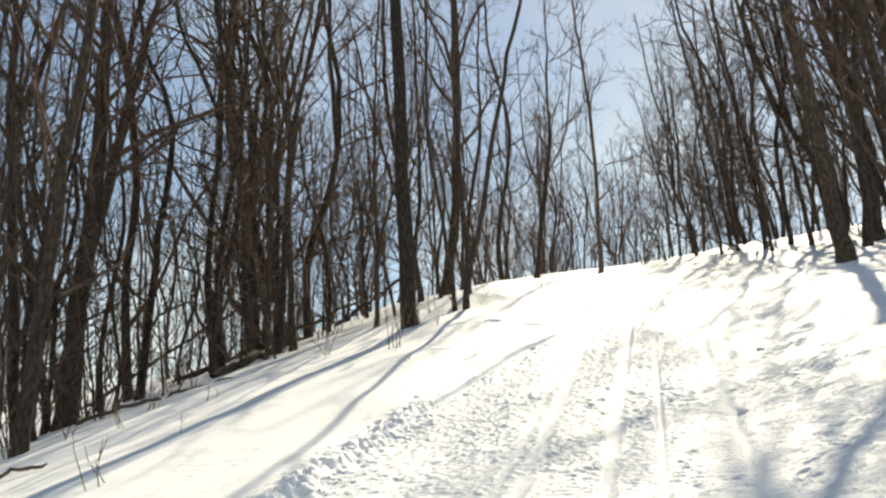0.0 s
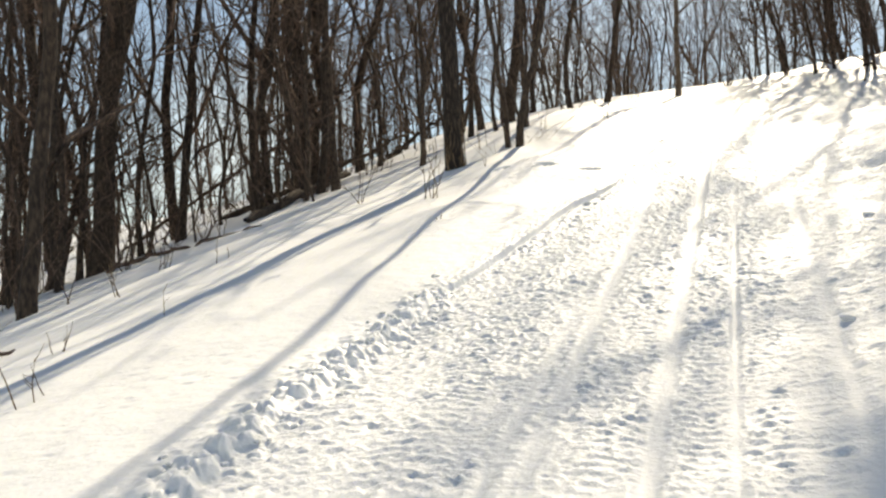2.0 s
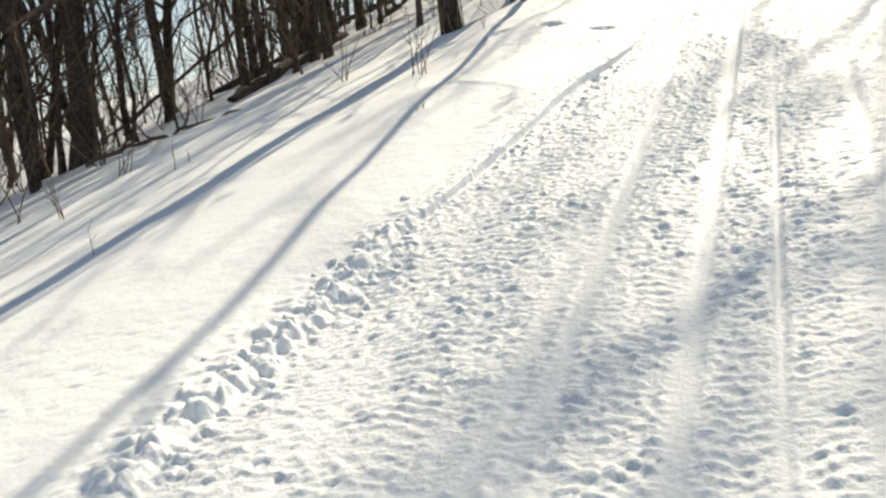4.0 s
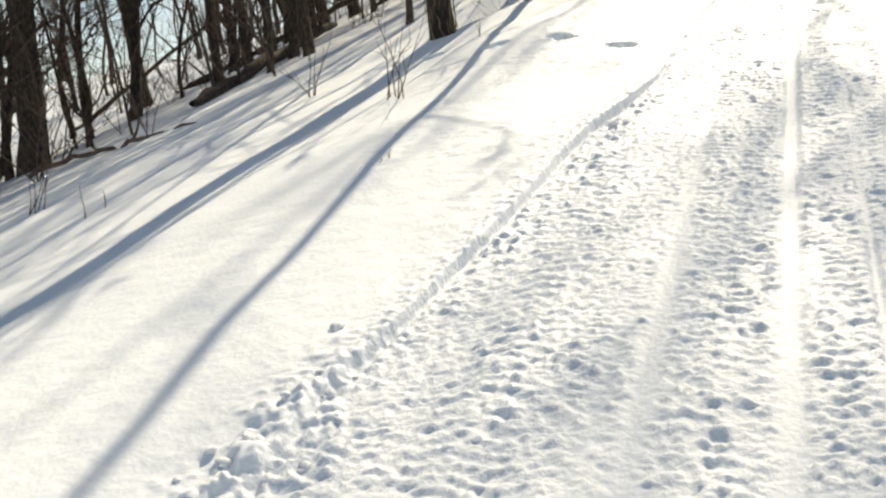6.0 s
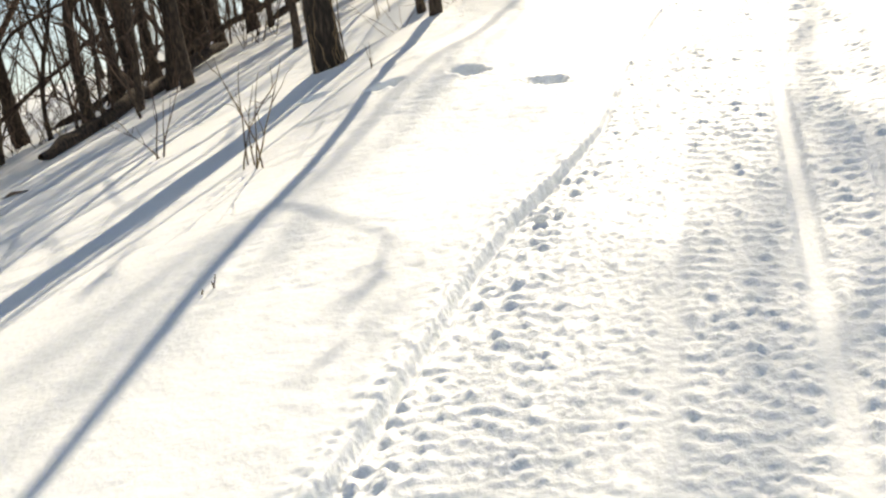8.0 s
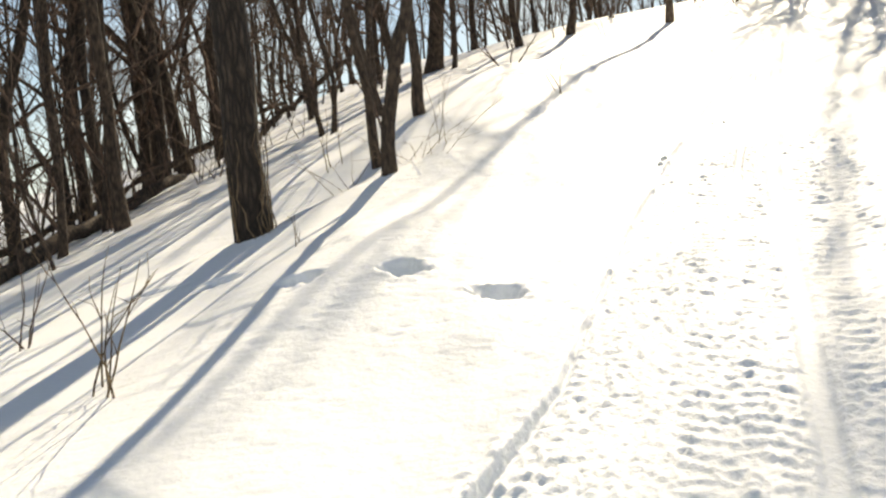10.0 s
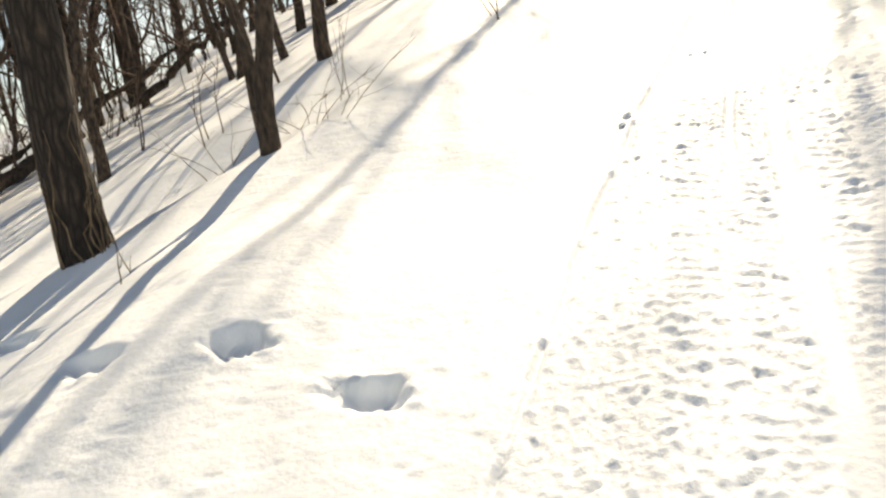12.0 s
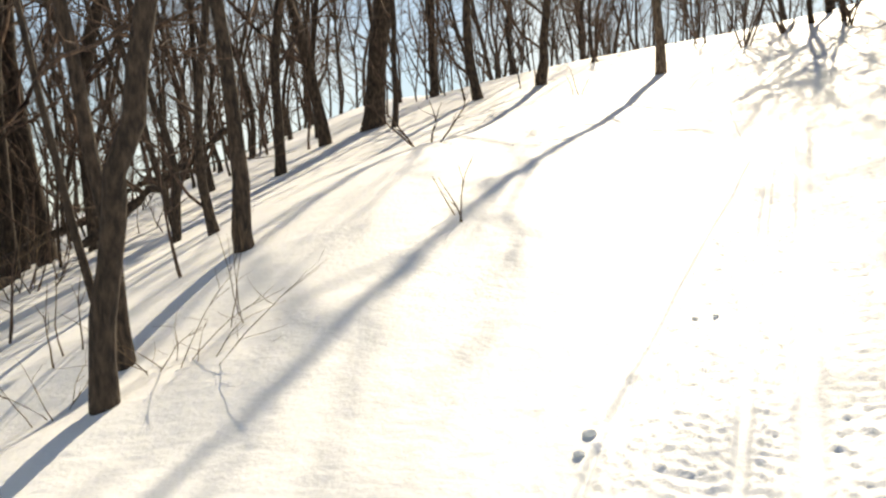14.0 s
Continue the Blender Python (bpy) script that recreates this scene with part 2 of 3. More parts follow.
def snow(x, y):
    """Height of the snow with drifts, the packed trail, its ruts, lug marks and footprints."""
    x, y = np.asarray(x, float), np.asarray(y, float)
    drift = 0.05 * fbm(x * 0.45, y * 0.3, 3, 3)
    near = step(40, 16, y) * step(-2, 1, y)
    d0, u = x - trail_edge(y), x - trail_shift(y)
    bankside = step(0.75, 1.25, u)
    z = hill(x, y) + drift * near + 0.012 * fbm(x * 2.2, y * 1.6, 9, 3) * near
    # wind-worn crust of the untouched snow, and the churned bank on the other side
    z = z + 0.0042 * fbm(x * 19, y * 17, 13, 3) * near * step(0.1, -0.1, d0)
    z = z + (0.10 * fbm(x * 1.6, y * 1.2, 15, 3) + 0.035 * fbm(x * 5.5, y * 4.5, 17, 3)) * bankside * near
    wx, wy = x + 0.022 * fbm(x * 13, y * 13, 91, 2) + 0.012 * fbm(x * 37, y * 37, 93, 1), y + 0.022 * fbm(x * 13, y * 13, 95, 2) + 0.012 * fbm(x * 37, y * 37, 97, 1)
    wob = 0.028 * fbm(x * 1.2, y * 1.9, 21, 2) + 0.034 * fbm(x * 9, y * 8, 23, 3) * step(7.2, 6.2, y) + 0.003 * fbm(x * 14, y * 12, 25, 2)
    d = d0 - wob
    fresh = step(10.6, 9.6, y)
    old = step(7.6, 6.4, y)
    inside = step(-0.002 - 0.012 * old, 0.014 + 0.04 * old, d) * step(1.5, 0.75, u) * step(30, 22, y)
    rough = step(0.0, 0.04, d) * step(1.9, 1.2, u) * step(30, 20, y)
    low = 0.010 + 0.036 * fresh
    z = z - low * inside
    z = z - 0.012 * np.exp(-(((d - 0.020) / 0.012) ** 2)) * fresh
    # lumps thrown up along the edge, and a crumbly skirt beside them
    z = z + lumps(0.030 * step(-0.22, -0.06, d) * step(0.10, 0.02, d) * old, wx, wy, 0.075, 105, 0.36)
    z = z + lumps(0.017 * step(-0.36, -0.05, d) * step(0.12, 0.03, d) * old, wx, wy, 0.040, 109, 0.5)
    z = z + lumps(0.009 * step(-0.16, -0.02, d) * step(0.03, 0.0, d) * fresh, wx, wy, 0.028, 115, 0.5)
    z = z + lumps(0.013 * np.exp(-(((d - 0.10) / 0.12) ** 2)) * fresh * step(0.0, 0.03, d), wx, wy, 0.04, 119, 0.3)
    # broken crust of the trail: angular lumps of three sizes and small pits
    patchy = 0.5 + 0.5 * step(0.3, 0.7, value_noise(x * 3.1, y * 2.0, 19))
    calm = 1 - 0.4 * step(7.8, 9.5, y)
    amount = rough * patchy * calm * (1 - 0.45 * step(9.5, 11.5, y) * step(-0.1, -0.3, u))
    z = z + lumps(0.0105 * amount, wx, wy, 0.037, 125, 0.34)
    z = z + lumps(0.0072 * amount, wx, wy, 0.023, 135, 0.5)
    z = z + lumps(0.0040 * rough * calm * step(12.0, 10.5, y), wx, wy, 0.017, 155, 0.5)
    z = z - lumps(0.006 * rough * calm, wx, wy, 0.026, 147, 0.14) - lumps(0.011 * rough * step(9.0, 7.0, y), wx, wy, 0.06, 149, 0.035)
    z = z + lumps(0.0066 * rough * step(7.4, 8.6, y) * step(17, 14, y), wx, wy, 0.027, 157, 0.24)
    # scattered dimples in the crust
    z = z - lumps(0.0055 * (1 - rough) * step(0.3, 0.7, value_noise(x * 1.3, y * 1.1, 45)) * step(18, 12, y) * step(-4, -2, x) * step(2, 3, y) * step(1.5, 1.0, u), wx, wy, 0.040, 165, 0.16, 1.2)
    # notched line where the edge fades out
    z = z - 0.022 * np.exp(-((d0 / 0.010) ** 2)) * step(0.25, 0.5, value_noise(x * 3, y * 7, 27)) * step(9.8, 10.6, y) * step(13.6, 12.9, y)
    # rows of marks left by the drive belts
    for a, b, lead, start in ((-0.37, -0.22, 0.0, 7.4), (-0.21, -0.06, 0.03, 2.0), (0.08, 0.22, 0.05, 2.0), (0.30, 0.44, 0.02, 2.0), (-0.96, -0.68, 0.04, 2.0)):
        band = step(a - 0.012, a + 0.012, u) * step(b + 0.012, b - 0.012, u) * rough * step(17.5, 14, y) * step(start, start + 0.8, y)
        lug = np.sin((y + lead + 0.022 * np.sin(u * 21 + lead * 90) + 0.06 * fbm(x * 3.1, y * 2.6, 51, 2) + 0.022 * fbm(x * 23, y * 17, 53, 2)) * 2 * math.pi / 0.062)
        z = z + band * (0.0042 + 0.0006 * step(8.5, 10.5, y)) * np.maximum(lug, -0.4) * (0.25 + 0.75 * step(0.2, 0.6, value_noise(x * 11, y * 6, 61 + int(lead * 100))))
    for c, w, deep, end, start in RUNNERS:
        groove = np.exp(-(((u - c) / w) ** 4)) * inside * step(end + 1.5, end - 1.0, y) * step(start - 0.6, start + 0.6, y) * (1 - 0.5 * (abs(c) > 0.1) * step(0.5, 0.8, value_noise(x * 6, y * 3.2, 79)))
        z = z * (1 - groove) + groove * (hill(x, y) - low - deep + 0.004 * fbm(x * 16, y * 3, 81, 3) + drift)
    for px, py, a, b, deep in PITS:
        cx, cy = 0.94 * (x - px) - 0.34 * (y - py), 0.34 * (x - px) + 0.94 * (y - py)
        r = np.sqrt((cx / a) ** 2 + (cy / b) ** 2) + 0.55 * fbm(x * 9, y * 9, 71, 3) + 0.25 * fbm(x * 30, y * 30, 75, 2)
        z = z - deep * step(1.05, 0.6, r) * (1 + 0.9 * fbm(x * 22, y * 22, 73, 3))
        z = z + lumps(0.010 * step(1.6, 1.2, r) * step(0.95, 1.1, r), wx, wy, 0.03, 177, 0.4)
    return z


def packed(x, y):
    """1 where the snow is broken by traffic, 0 where it lies as it fell."""
    d, u = x - trail_edge(y), x - trail_shift(y)
    runner = np.exp(-((u / 0.045) ** 4)) * step(17, 14, y) + np.exp(-(((u + 0.42) / 0.11) ** 4)) * step(9.5, 8, y)
    patch = 0.8 * step(1.1, 0.7, np.sqrt(((x + 0.7) / 0.26) ** 2 + ((y - 13.95) / 0.3) ** 2))
    return patch + step(-0.08, 0.03, d) * step(1.9, 1.2, u) * step(22, 15, y) * (0.6 + 0.4 * step(12.5, 9, y)) * (1 - 0.8 * runner)


def spread(spans, lo, hi, grow_down, grow_up):
    """Rising values: even steps inside the spans (from, to, step), growing outwards past them."""
    mid = [v for a, b, d in spans for v in np.arange(a, b - d * 0.5, d)] + [spans[-1][1]]
    out, v, d = [], mid[0], spans[0][2]
    while v > lo:
        d = d * grow_down if d < 6 else d * 1.3
        v -= d
        out.append(v)
    up, v, d = [], mid[-1], spans[-1][2]
    while v < hi:
        d = d * grow_up if d < 4 else d * 1.3
        v += d
        up.append(v)
    return np.array(out[::-1] + mid + up)


def follow(gx, gy):
    """Bends the sheet's lengthwise lines so that they run along the trail and its edge."""
    yc = np.clip(gy, 3, 15)
    edge, middle = trail_edge(yc), trail_shift(yc)
    return np.where(gx < -1, edge + gx + 1, np.where(gx < 0, middle + gx * (middle - edge), middle + gx))


def sheet(name, xs, ys, height, mat):
    gx, gy = np.meshgrid(xs, ys)
    gx = follow(gx, gy)
    co = np.stack([gx, gy, height(gx, gy)], -1).reshape(-1, 3)
    w, h = len(xs), len(ys)
    k = (np.arange(h - 1)[:, None] * w + np.arange(w - 1)).ravel()
    quads = np.stack([k, k + 1, k + w + 1, k + w], -1)
    me = bpy.data.meshes.new(name)
    me.vertices.add(len(co)), me.loops.add(quads.size), me.polygons.add(len(quads))
    me.vertices.foreach_set("co", co.astype(np.float32).ravel())
    me.loops.foreach_set("vertex_index", quads.astype(np.int32).ravel())
    me.polygons.foreach_set("loop_start", (np.arange(len(quads)) * 4).astype(np.int32))
    me.polygons.foreach_set("use_smooth", np.ones(len(quads), bool))
    me.update(calc_edges=True)
    mask = me.attributes.new("packed", "FLOAT", "POINT")
    mask.data.foreach_set("value", packed(gx, gy).astype(np.float32).ravel())
    me.materials.append(mat)
    return new(name, me)


ground = sheet("ground", spread([(-2.3, -1.3, 0.021), (-1.3, -1.06, 0.011), (-1.06, -0.94, 0.0065), (-0.94, 0, 0.0082), (0, 0.45, 0.0095), (0.45, 1.3, 0.020)], -700, 700, 1.09, 1.09),
               spread([(3.0, 4.4, 0.014), (4.4, 8.4, 0.0082), (8.4, 13.0, 0.0098), (13.0, 16.0, 0.016), (16.0, 18.0, 0.03)], -300, 900, 1.09, 1.05), snow, SNOW)
tagged(ground, "sunlit white snow on a wooded slope with a packed trail", "snow", kind="structure")


# ---- trees ----
class Wood:
    """Collects tapered tubes into one mesh."""

    def __init__(self):
        self.v, self.f = [], []

    def tube(self, pts, radii, sides):
        base, n = len(self.v), len(pts)
        for k, (p, r) in enumerate(zip(pts, radii)):
            t = (pts[min(k + 1, n - 1)] - pts[max(k - 1, 0)]).normalized()
            a = t.orthogonal().normalized() if abs(t.z) < 0.9 else (Vector((1, 0, 0)) - t * t.x).normalized()
            b = t.cross(a)
            for s in range(sides):
                q = 2 * math.pi * s / sides
                self.v.append(p + (a * math.cos(q) + b * math.sin(q)) * r)
        for k in range(n - 1):
            for s in range(sides):
                i, j = base + k * sides + s, base + k * sides + (s + 1) % sides
                self.f.append((i, j, j + sides, i + sides))
        if sides > 3:
            self.f.append(tuple(base + (n - 1) * sides + s for s in range(sides)))

    def mesh(self, name, mat):
        me = bpy.data.meshes.new(name)
        me.from_pydata(self.v, [], self.f)
        me.polygons.foreach_set("use_smooth", np.ones(len(me.polygons), bool))
        me.materials.append(mat)
        return me


def limb_path(rng, start, way, length, steps, wander, lift):
    pts, p, d = [start.copy()], start.copy(), way.normalized()
    for _ in range(steps):
        d = (d + Vector((rng.gauss(0, wander), rng.gauss(0, wander), rng.gauss(0, wander) + lift))).normalized()
        p = p + d * (length / steps)
        pts.append(p.copy())
    return pts


def lerp_path(pts, t):
    k = min(int(t * (len(pts) - 1)), len(pts) - 2)
    f = t * (len(pts) - 1) - k
    return pts[k].lerp(pts[k + 1], f), (pts[k + 1] - pts[k]).normalized()


def crown(rng, wood, stem, radius_at, first, boughs, reach, fine=1.0, thin=0.006):
    """Boughs off a stem from the height share first upwards, each with branches and twigs."""
    for b in range(boughs):
        t = first + (1 - first) * ((b + rng.random()) / boughs) * 0.97
        p, along = lerp_path(stem, t)
        turn = rng.uniform(0, 2 * math.pi)
        side = Vector((math.cos(turn), math.sin(turn), 0))
        way = side * rng.uniform(0.5, 0.9) + along * rng.uniform(0.5, 1.0)
        length = reach * (1.15 - 0.75 * t) * rng.uniform(0.6, 1.15)
        r = min(radius_at(t) * rng.uniform(0.35, 0.6), 0.018 * length + 0.008)
        main = limb_path(rng, p, way, length, 6, 0.22, 0.09)
        wood.tube(main, [r * (1 - 0.8 * k / 6) + 0.002 for k in range(7)], 5 if fine > 0.97 else 3)
        for s in range(int(rng.randint(4, 7) * fine)):
            q, d = lerp_path(main, rng.uniform(0.2, 1.0))
            w2 = d + Vector((rng.gauss(0, 0.7), rng.gauss(0, 0.7), rng.gauss(0.15, 0.5)))
            l2 = length * rng.uniform(0.25, 0.5)
            sub = limb_path(rng, q, w2, l2, 3, 0.2, 0.06)
            wood.tube(sub, [r * 0.38 + 0.002, r * 0.28 + 0.002, r * 0.2 + 0.0015, 0.0015], 3)
            for _ in range(int(rng.randint(3, 6) * fine)):
                q2, d2 = lerp_path(sub, rng.uniform(0.15, 1.0))
                w3 = d2 + Vector((rng.gauss(0, 0.6), rng.gauss(0, 0.6), rng.gauss(0.1, 0.5)))
                k = 2 if fine > 0.97 else 1
                tw = limb_path(rng, q2, w3, l2 * rng.uniform(0.3, 0.7), k, 0.25, 0.05)
                wood.tube(tw, [thin * 0.7, thin * 0.5, thin * 0.25] if k == 2 else [thin * 0.7, thin * 0.3], 3)


def make_tree(seed, r, height, bends, first=0.3, boughs=22, reach=2.4, bark=BARK, fine=1.0, forks=(), name="tree", flare=1.35):
    """bends: sideways offsets (dx, dy, z) of the stem above its base. forks: (share of height, bends, radius share)."""
    rng = random.Random(seed)
    tree = new(name)
    wood, twigs = Wood(), Wood()

    def run(bends, r0, r1, flared, sides=12):
        knots = [Vector(b) for b in bends]
        pts = []
        for a, b in zip(knots, knots[1:]):
            n = max(2, int((b - a).length / 0.35))
            pts += [a.lerp(b, k / n) for k in range(n)]
        pts.append(knots[-1])
        for _ in range(3):
            pts = [pts[0]] + [(pts[k - 1] + pts[k] * 2 + pts[k + 1]) / 4 for k in range(1, len(pts) - 1)] + [pts[-1]]
        pts = [p + Vector((rng.gauss(0, 0.012), rng.gauss(0, 0.012), 0)) * (k > 1) for k, p in enumerate(pts)]
        n = len(pts)
        z0 = pts[0].z
        radii = [(r0 + (r1 - r0) * (k / (n - 1)) ** 0.9) * (1 + (flare - 1) * flared * math.exp(-max(p.z - z0 - 0.25, 0) / 0.16)) * rng.uniform(0.96, 1.04) for k, p in enumerate(pts)]
        wood.tube(pts, radii, sides)
        return pts, (lambda t: r0 + (r1 - r0) * t)

    stem, radius_at = run([(0, 0, -0.25)] + list(bends), r, r * 0.22, 1, 12 if fine > 0.97 else 8)
    crown(rng, twigs, stem, radius_at, first, boughs, reach, fine)
    for share, fbends, rs in forks:
        p, _ = lerp_path(stem, share)
        fstem, fr = run([tuple(p)] + [tuple(p + Vector(b)) for b in fbends], r * rs, r * rs * 0.2, 0, 9)
        crown(rng, twigs, fstem, fr, 0.2, int(boughs * min(0.6, rs)), reach * min(0.8, 1.3 * rs), fine)
    t = new("trunk", wood.mesh("trunk", bark))
    c = new("crown", twigs.mesh("crown", TWIG))
    t.parent = c.parent = tree
    return tree


def stand(tree, x, y, sink=0.0):
    tree.location = (x, y, float(snow(np.array(x), np.array(y))) - sink)
    return tree


tree_a = stand(make_tree(1, 0.115, 13, [(0, 0, 0), (-0.04, 0, 1.3), (-0.06, 0.05, 2.9), (-0.08, 0, 4.6), (-0.2, 0.1, 8), (0.1, 0, 13)], 0.37, 30, 2.6, RUGGED, flare=1.12), -2.42, 12.45)
tagged(tree_a, "straight bare tree with rough grey-brown bark standing in snow", "tree")
tree_b = stand(make_tree(2, 0.051, 9, [(0, 0, 0), (0.05, 0, 0.3), (0.11, 0, 0.63), (0.20, 0, 0.94), (0.31, 0, 1.29), (0.52, 0, 2.5), (0.90, 0, 4.0), (1.3, 0.2, 6), (1.5, 0.3, 9)], 0.6, 14, 2.0, BARK_GREY, flare=1.1,
                         forks=((0.40, [(0.44, 0, 0.22), (0.88, 0, 0.49), (1.2, 0.1, 0.8)], 0.2), (0.125, [(-0.06, 0, 0.25), (-0.15, 0, 0.8), (-0.4, 0.05, 2.0), (-0.75, 0.1, 4.4)], 0.34))), -1.80, 13.11)
tagged(tree_b, "slender bare forked tree leaning over the snowy trail", "tree")
tree_b2 = stand(make_tree(3, 0.034, 9, [(0, 0, 0), (-0.09, 0, 0.9), (-0.25, 0, 2.0), (-0.32, 0, 3.2), (-0.26, 0, 4.6), (-0.25, 0.2, 9)], 0.4, 14, 1.8, BARK), -2.0, 13.62)
tagged(tree_b2, "slim dark bare tree with a bent stem", "tree")
post = stand(make_tree(4, 0.056, 9.5, [(0, 0, 0), (0.06, 0, 2.2), (0.04, 0, 3.9), (-0.19, 0, 6.4), (-0.3, 0, 9.5)], 0.22, 20, 1.6, BARK_PALE), 0.01, 21.4)
tagged(post, "thin pale-barked tree at the top of the slope", "tree")
tree_l = stand(make_tree(5, 0.175, 12.4, [(0, 0, 0), (0.11, 0, 2.2), (0.28, 0, 3.3), (0.32, 0, 4.6), (0.35, 0, 5.9), (0.5, 0, 12.4)], 0.3, 26, 3.2, BARK, forks=((0.25, [(0.36, 0, 1.3), (0.72, 0, 3.0), (1.6, 0.3, 7)], 0.62),)), -8.1, 14.1)
tagged(tree_l, "large dark tree forking into two stems in snow", "tree")
# the forked limb is an addition above the view, there to shade the trail
tree_r = stand(make_tree(6, 0.115, 12, [(0, 0, 0), (-0.15, 0, 1.8), (-0.35, 0, 3.6), (-1.0, 0, 9), (-1.3, 0, 12)], 0.4, 30, 2.8, BARK, forks=((0.42, [(-0.5, 0.2, 0.9), (-1.1, 0.5, 1.9), (-1.9, 0.8, 3.0), (-2.3, 1.0, 4.2)], 0.5),)), 3.13, 13.1)
tagged(tree_r, "dark bare tree on the bank beside the trail", "tree")

tree_c = stand(make_tree(7, 0.046, 8, [(0, 0, 0), (-0.02, 0, 0.6), (-0.03, 0, 1.3), (-0.12, 0.1, 4), (0.1, 0, 8)], 0.4, 14, 1.8, BARK), -1.94, 14.65)
tagged(tree_c, "slim straight dark tree standing in deep snow", "tree")
tree_d = stand(make_tree(8, 0.055, 9, [(0, 0, 0), (0.03, 0, 1.0), (0.25, 0, 2.4), (0.2, 0, 9)], 0.15, 18, 2.0, BARK_GREY), -3.78, 19.5)
tagged(tree_d, "grey bare tree with a slightly bent stem", "tree")
tree_e = stand(make_tree(9, 0.13, 14, [(0, 0, 0), (0.19, 0, 1.0), (0.34, 0, 1.7), (0.5, 0.2, 6), (0.4, 0.2, 14)], 0.25, 24, 3.0, BARK), -3.5, 21.8)
tagged(tree_e, "stout dark tree leaning at the edge of the wood", "tree")
tree_i = stand(make_tree(10, 0.064, 9.5, [(0, 0, 0), (-0.1, 0, 2.5), (0.04, 0, 4.0), (0.29, 0, 5.0), (0.58, 0, 5.8), (0.9, 0, 9.5)], 0.3, 18, 2.2, BARK, forks=((0.42, [(-0.25, 0, 0.9), (-0.45, 0.2, 3.0)], 0.6),)), -4.83, 15.03)
tagged(tree_i, "bare tree forking high above the snow", "tree")
tree_f = stand(make_tree(11, 0.065, 7, [(0, 0, 0), (0.12, 0, 0.5), (0.16, 0, 1.2), (0.5, 0, 3), (0.6, 0, 7)], 0.15, 16, 1.9, BARK), -1.44, 22.25)
tagged(tree_f, "dark bare tree at the crest of the slope", "tree")

# trees added for their shade: high crowns out of view soften light on the trail
for seed, x, y, r, h, sway in ((12, 3.9, 18.8, 0.05, 12.0, -1.2), (13, 3.4, 20.8, 0.05, 12.5, -0.7), (14, 3.2, 24.6, 0.05, 12.0, -0.9), (15, 4.7, 19.6, 0.055, 12.5, -0.7)):
    crowned = stand(make_tree(seed, r, h, [(0, 0, 0), (sway * 0.1, 0, 1.5), (sway * 0.5, 0.1, 4), (sway, 0, 7), (sway * 1.2, 0, h)], 0.64, 30, 3.2, BARK, 1.3), x, y)
    tagged(crowned, "tall bare tree added so its dense crown shades the trail", "tree")

# low dense trees added as shadow casters for the trail's upper right
for seed, x, y, r, h in ((20, 2.5, 20.6, 0.035, 4.6), (21, 3.0, 21.9, 0.035, 5.0), (22, 2.2, 23.0, 0.03, 4.2), (23, 3.3, 19.4, 0.035, 4.4)):
    bushy = stand(make_tree(seed, r, h, [(0, 0, 0), (-0.1, 0, 1.2), (-0.25, 0.1, 2.6), (-0.2, 0, h)], 0.12, 26, 2.0, BARK, 1.3), x, y)
    tagged(bushy, "low bushy leafless tree added to shade the upper trail", "tree")

for seed, x, y, r, h in ((31, 5.4, 24.0, 0.05, 9.0), (33, 6.2, 21.0, 0.055, 9.5), (34, 5.8, 27.0, 0.05, 9.0), (35, 7.0, 23.5, 0.06, 10.0), (37, 6.6, 17.8, 0.06, 9.5)):
    twiggy = stand(make_tree(seed, r, h, [(0, 0, 0), (-0.15, 0, 1.5), (-0.4, 0.1, 3.5), (-0.7, 0, 6), (-0.8, 0, h)], 0.14, 30, 2.3, BARK, 1.25), x, y)
    tagged(twiggy, "bare tree with a haze of fine twigs on the bank", "tree")

# ---- the wood ----
KINDS = []
for k in range(9):
    rng = random.Random(100 + k)
    w1, w2, w3 = rng.uniform(-0.55, 0.55), rng.uniform(-0.9, 0.9), rng.uniform(-0.25, 0.25)
    forks = ((rng.uniform(0.12, 0.4), [(0.35, 0.1, 1.2), (0.6, 0.3, 2.4), (1.0, 0.3, 4.6)], 0.72),) if k % 3 else ()
    kind = make_tree(200 + k, 0.06, 9.5, [(0, 0, 0), (w3, w1 * 0.3, 1.0), (w1 * 0.5, w3, 2.3), (w1, w2 * 0.5, 3.9), (w2 * 0.6, w1, 5.6), (w2, w1, 9.5)], 0.08, 16, 2.4, (BARK, BARK_GREY)[k % 2], 0.95, forks)
    KINDS.append(tagged(kind, "bare leafless tree with a dark stem in the snowy wood", "tree", "trees of the wood"))

placed = []


def wood_tree(x, y, r, rng, kind=None, lean=0.0):
    kind = kind if kind is not None else rng.randrange(len(KINDS))
    s = r / 0.06
    z = float(snow(np.array(float(x)), np.array(float(y))))
    m = pose(x, y, z, rng.gauss(0, 3.5), lean + rng.gauss(0, 3.5), 0) @ pose(0, 0, 0, 0, 0, rng.uniform(0, 360)) @ Matrix.Scale(s, 4)
    placed.append((x, y))
    if kind in waiting:
        waiting.discard(kind)
        KINDS[kind].matrix_basis = m
        return KINDS[kind]
    ob = copy_thing(KINDS[kind], m)
    ob.matrix_basis = m
    return ob


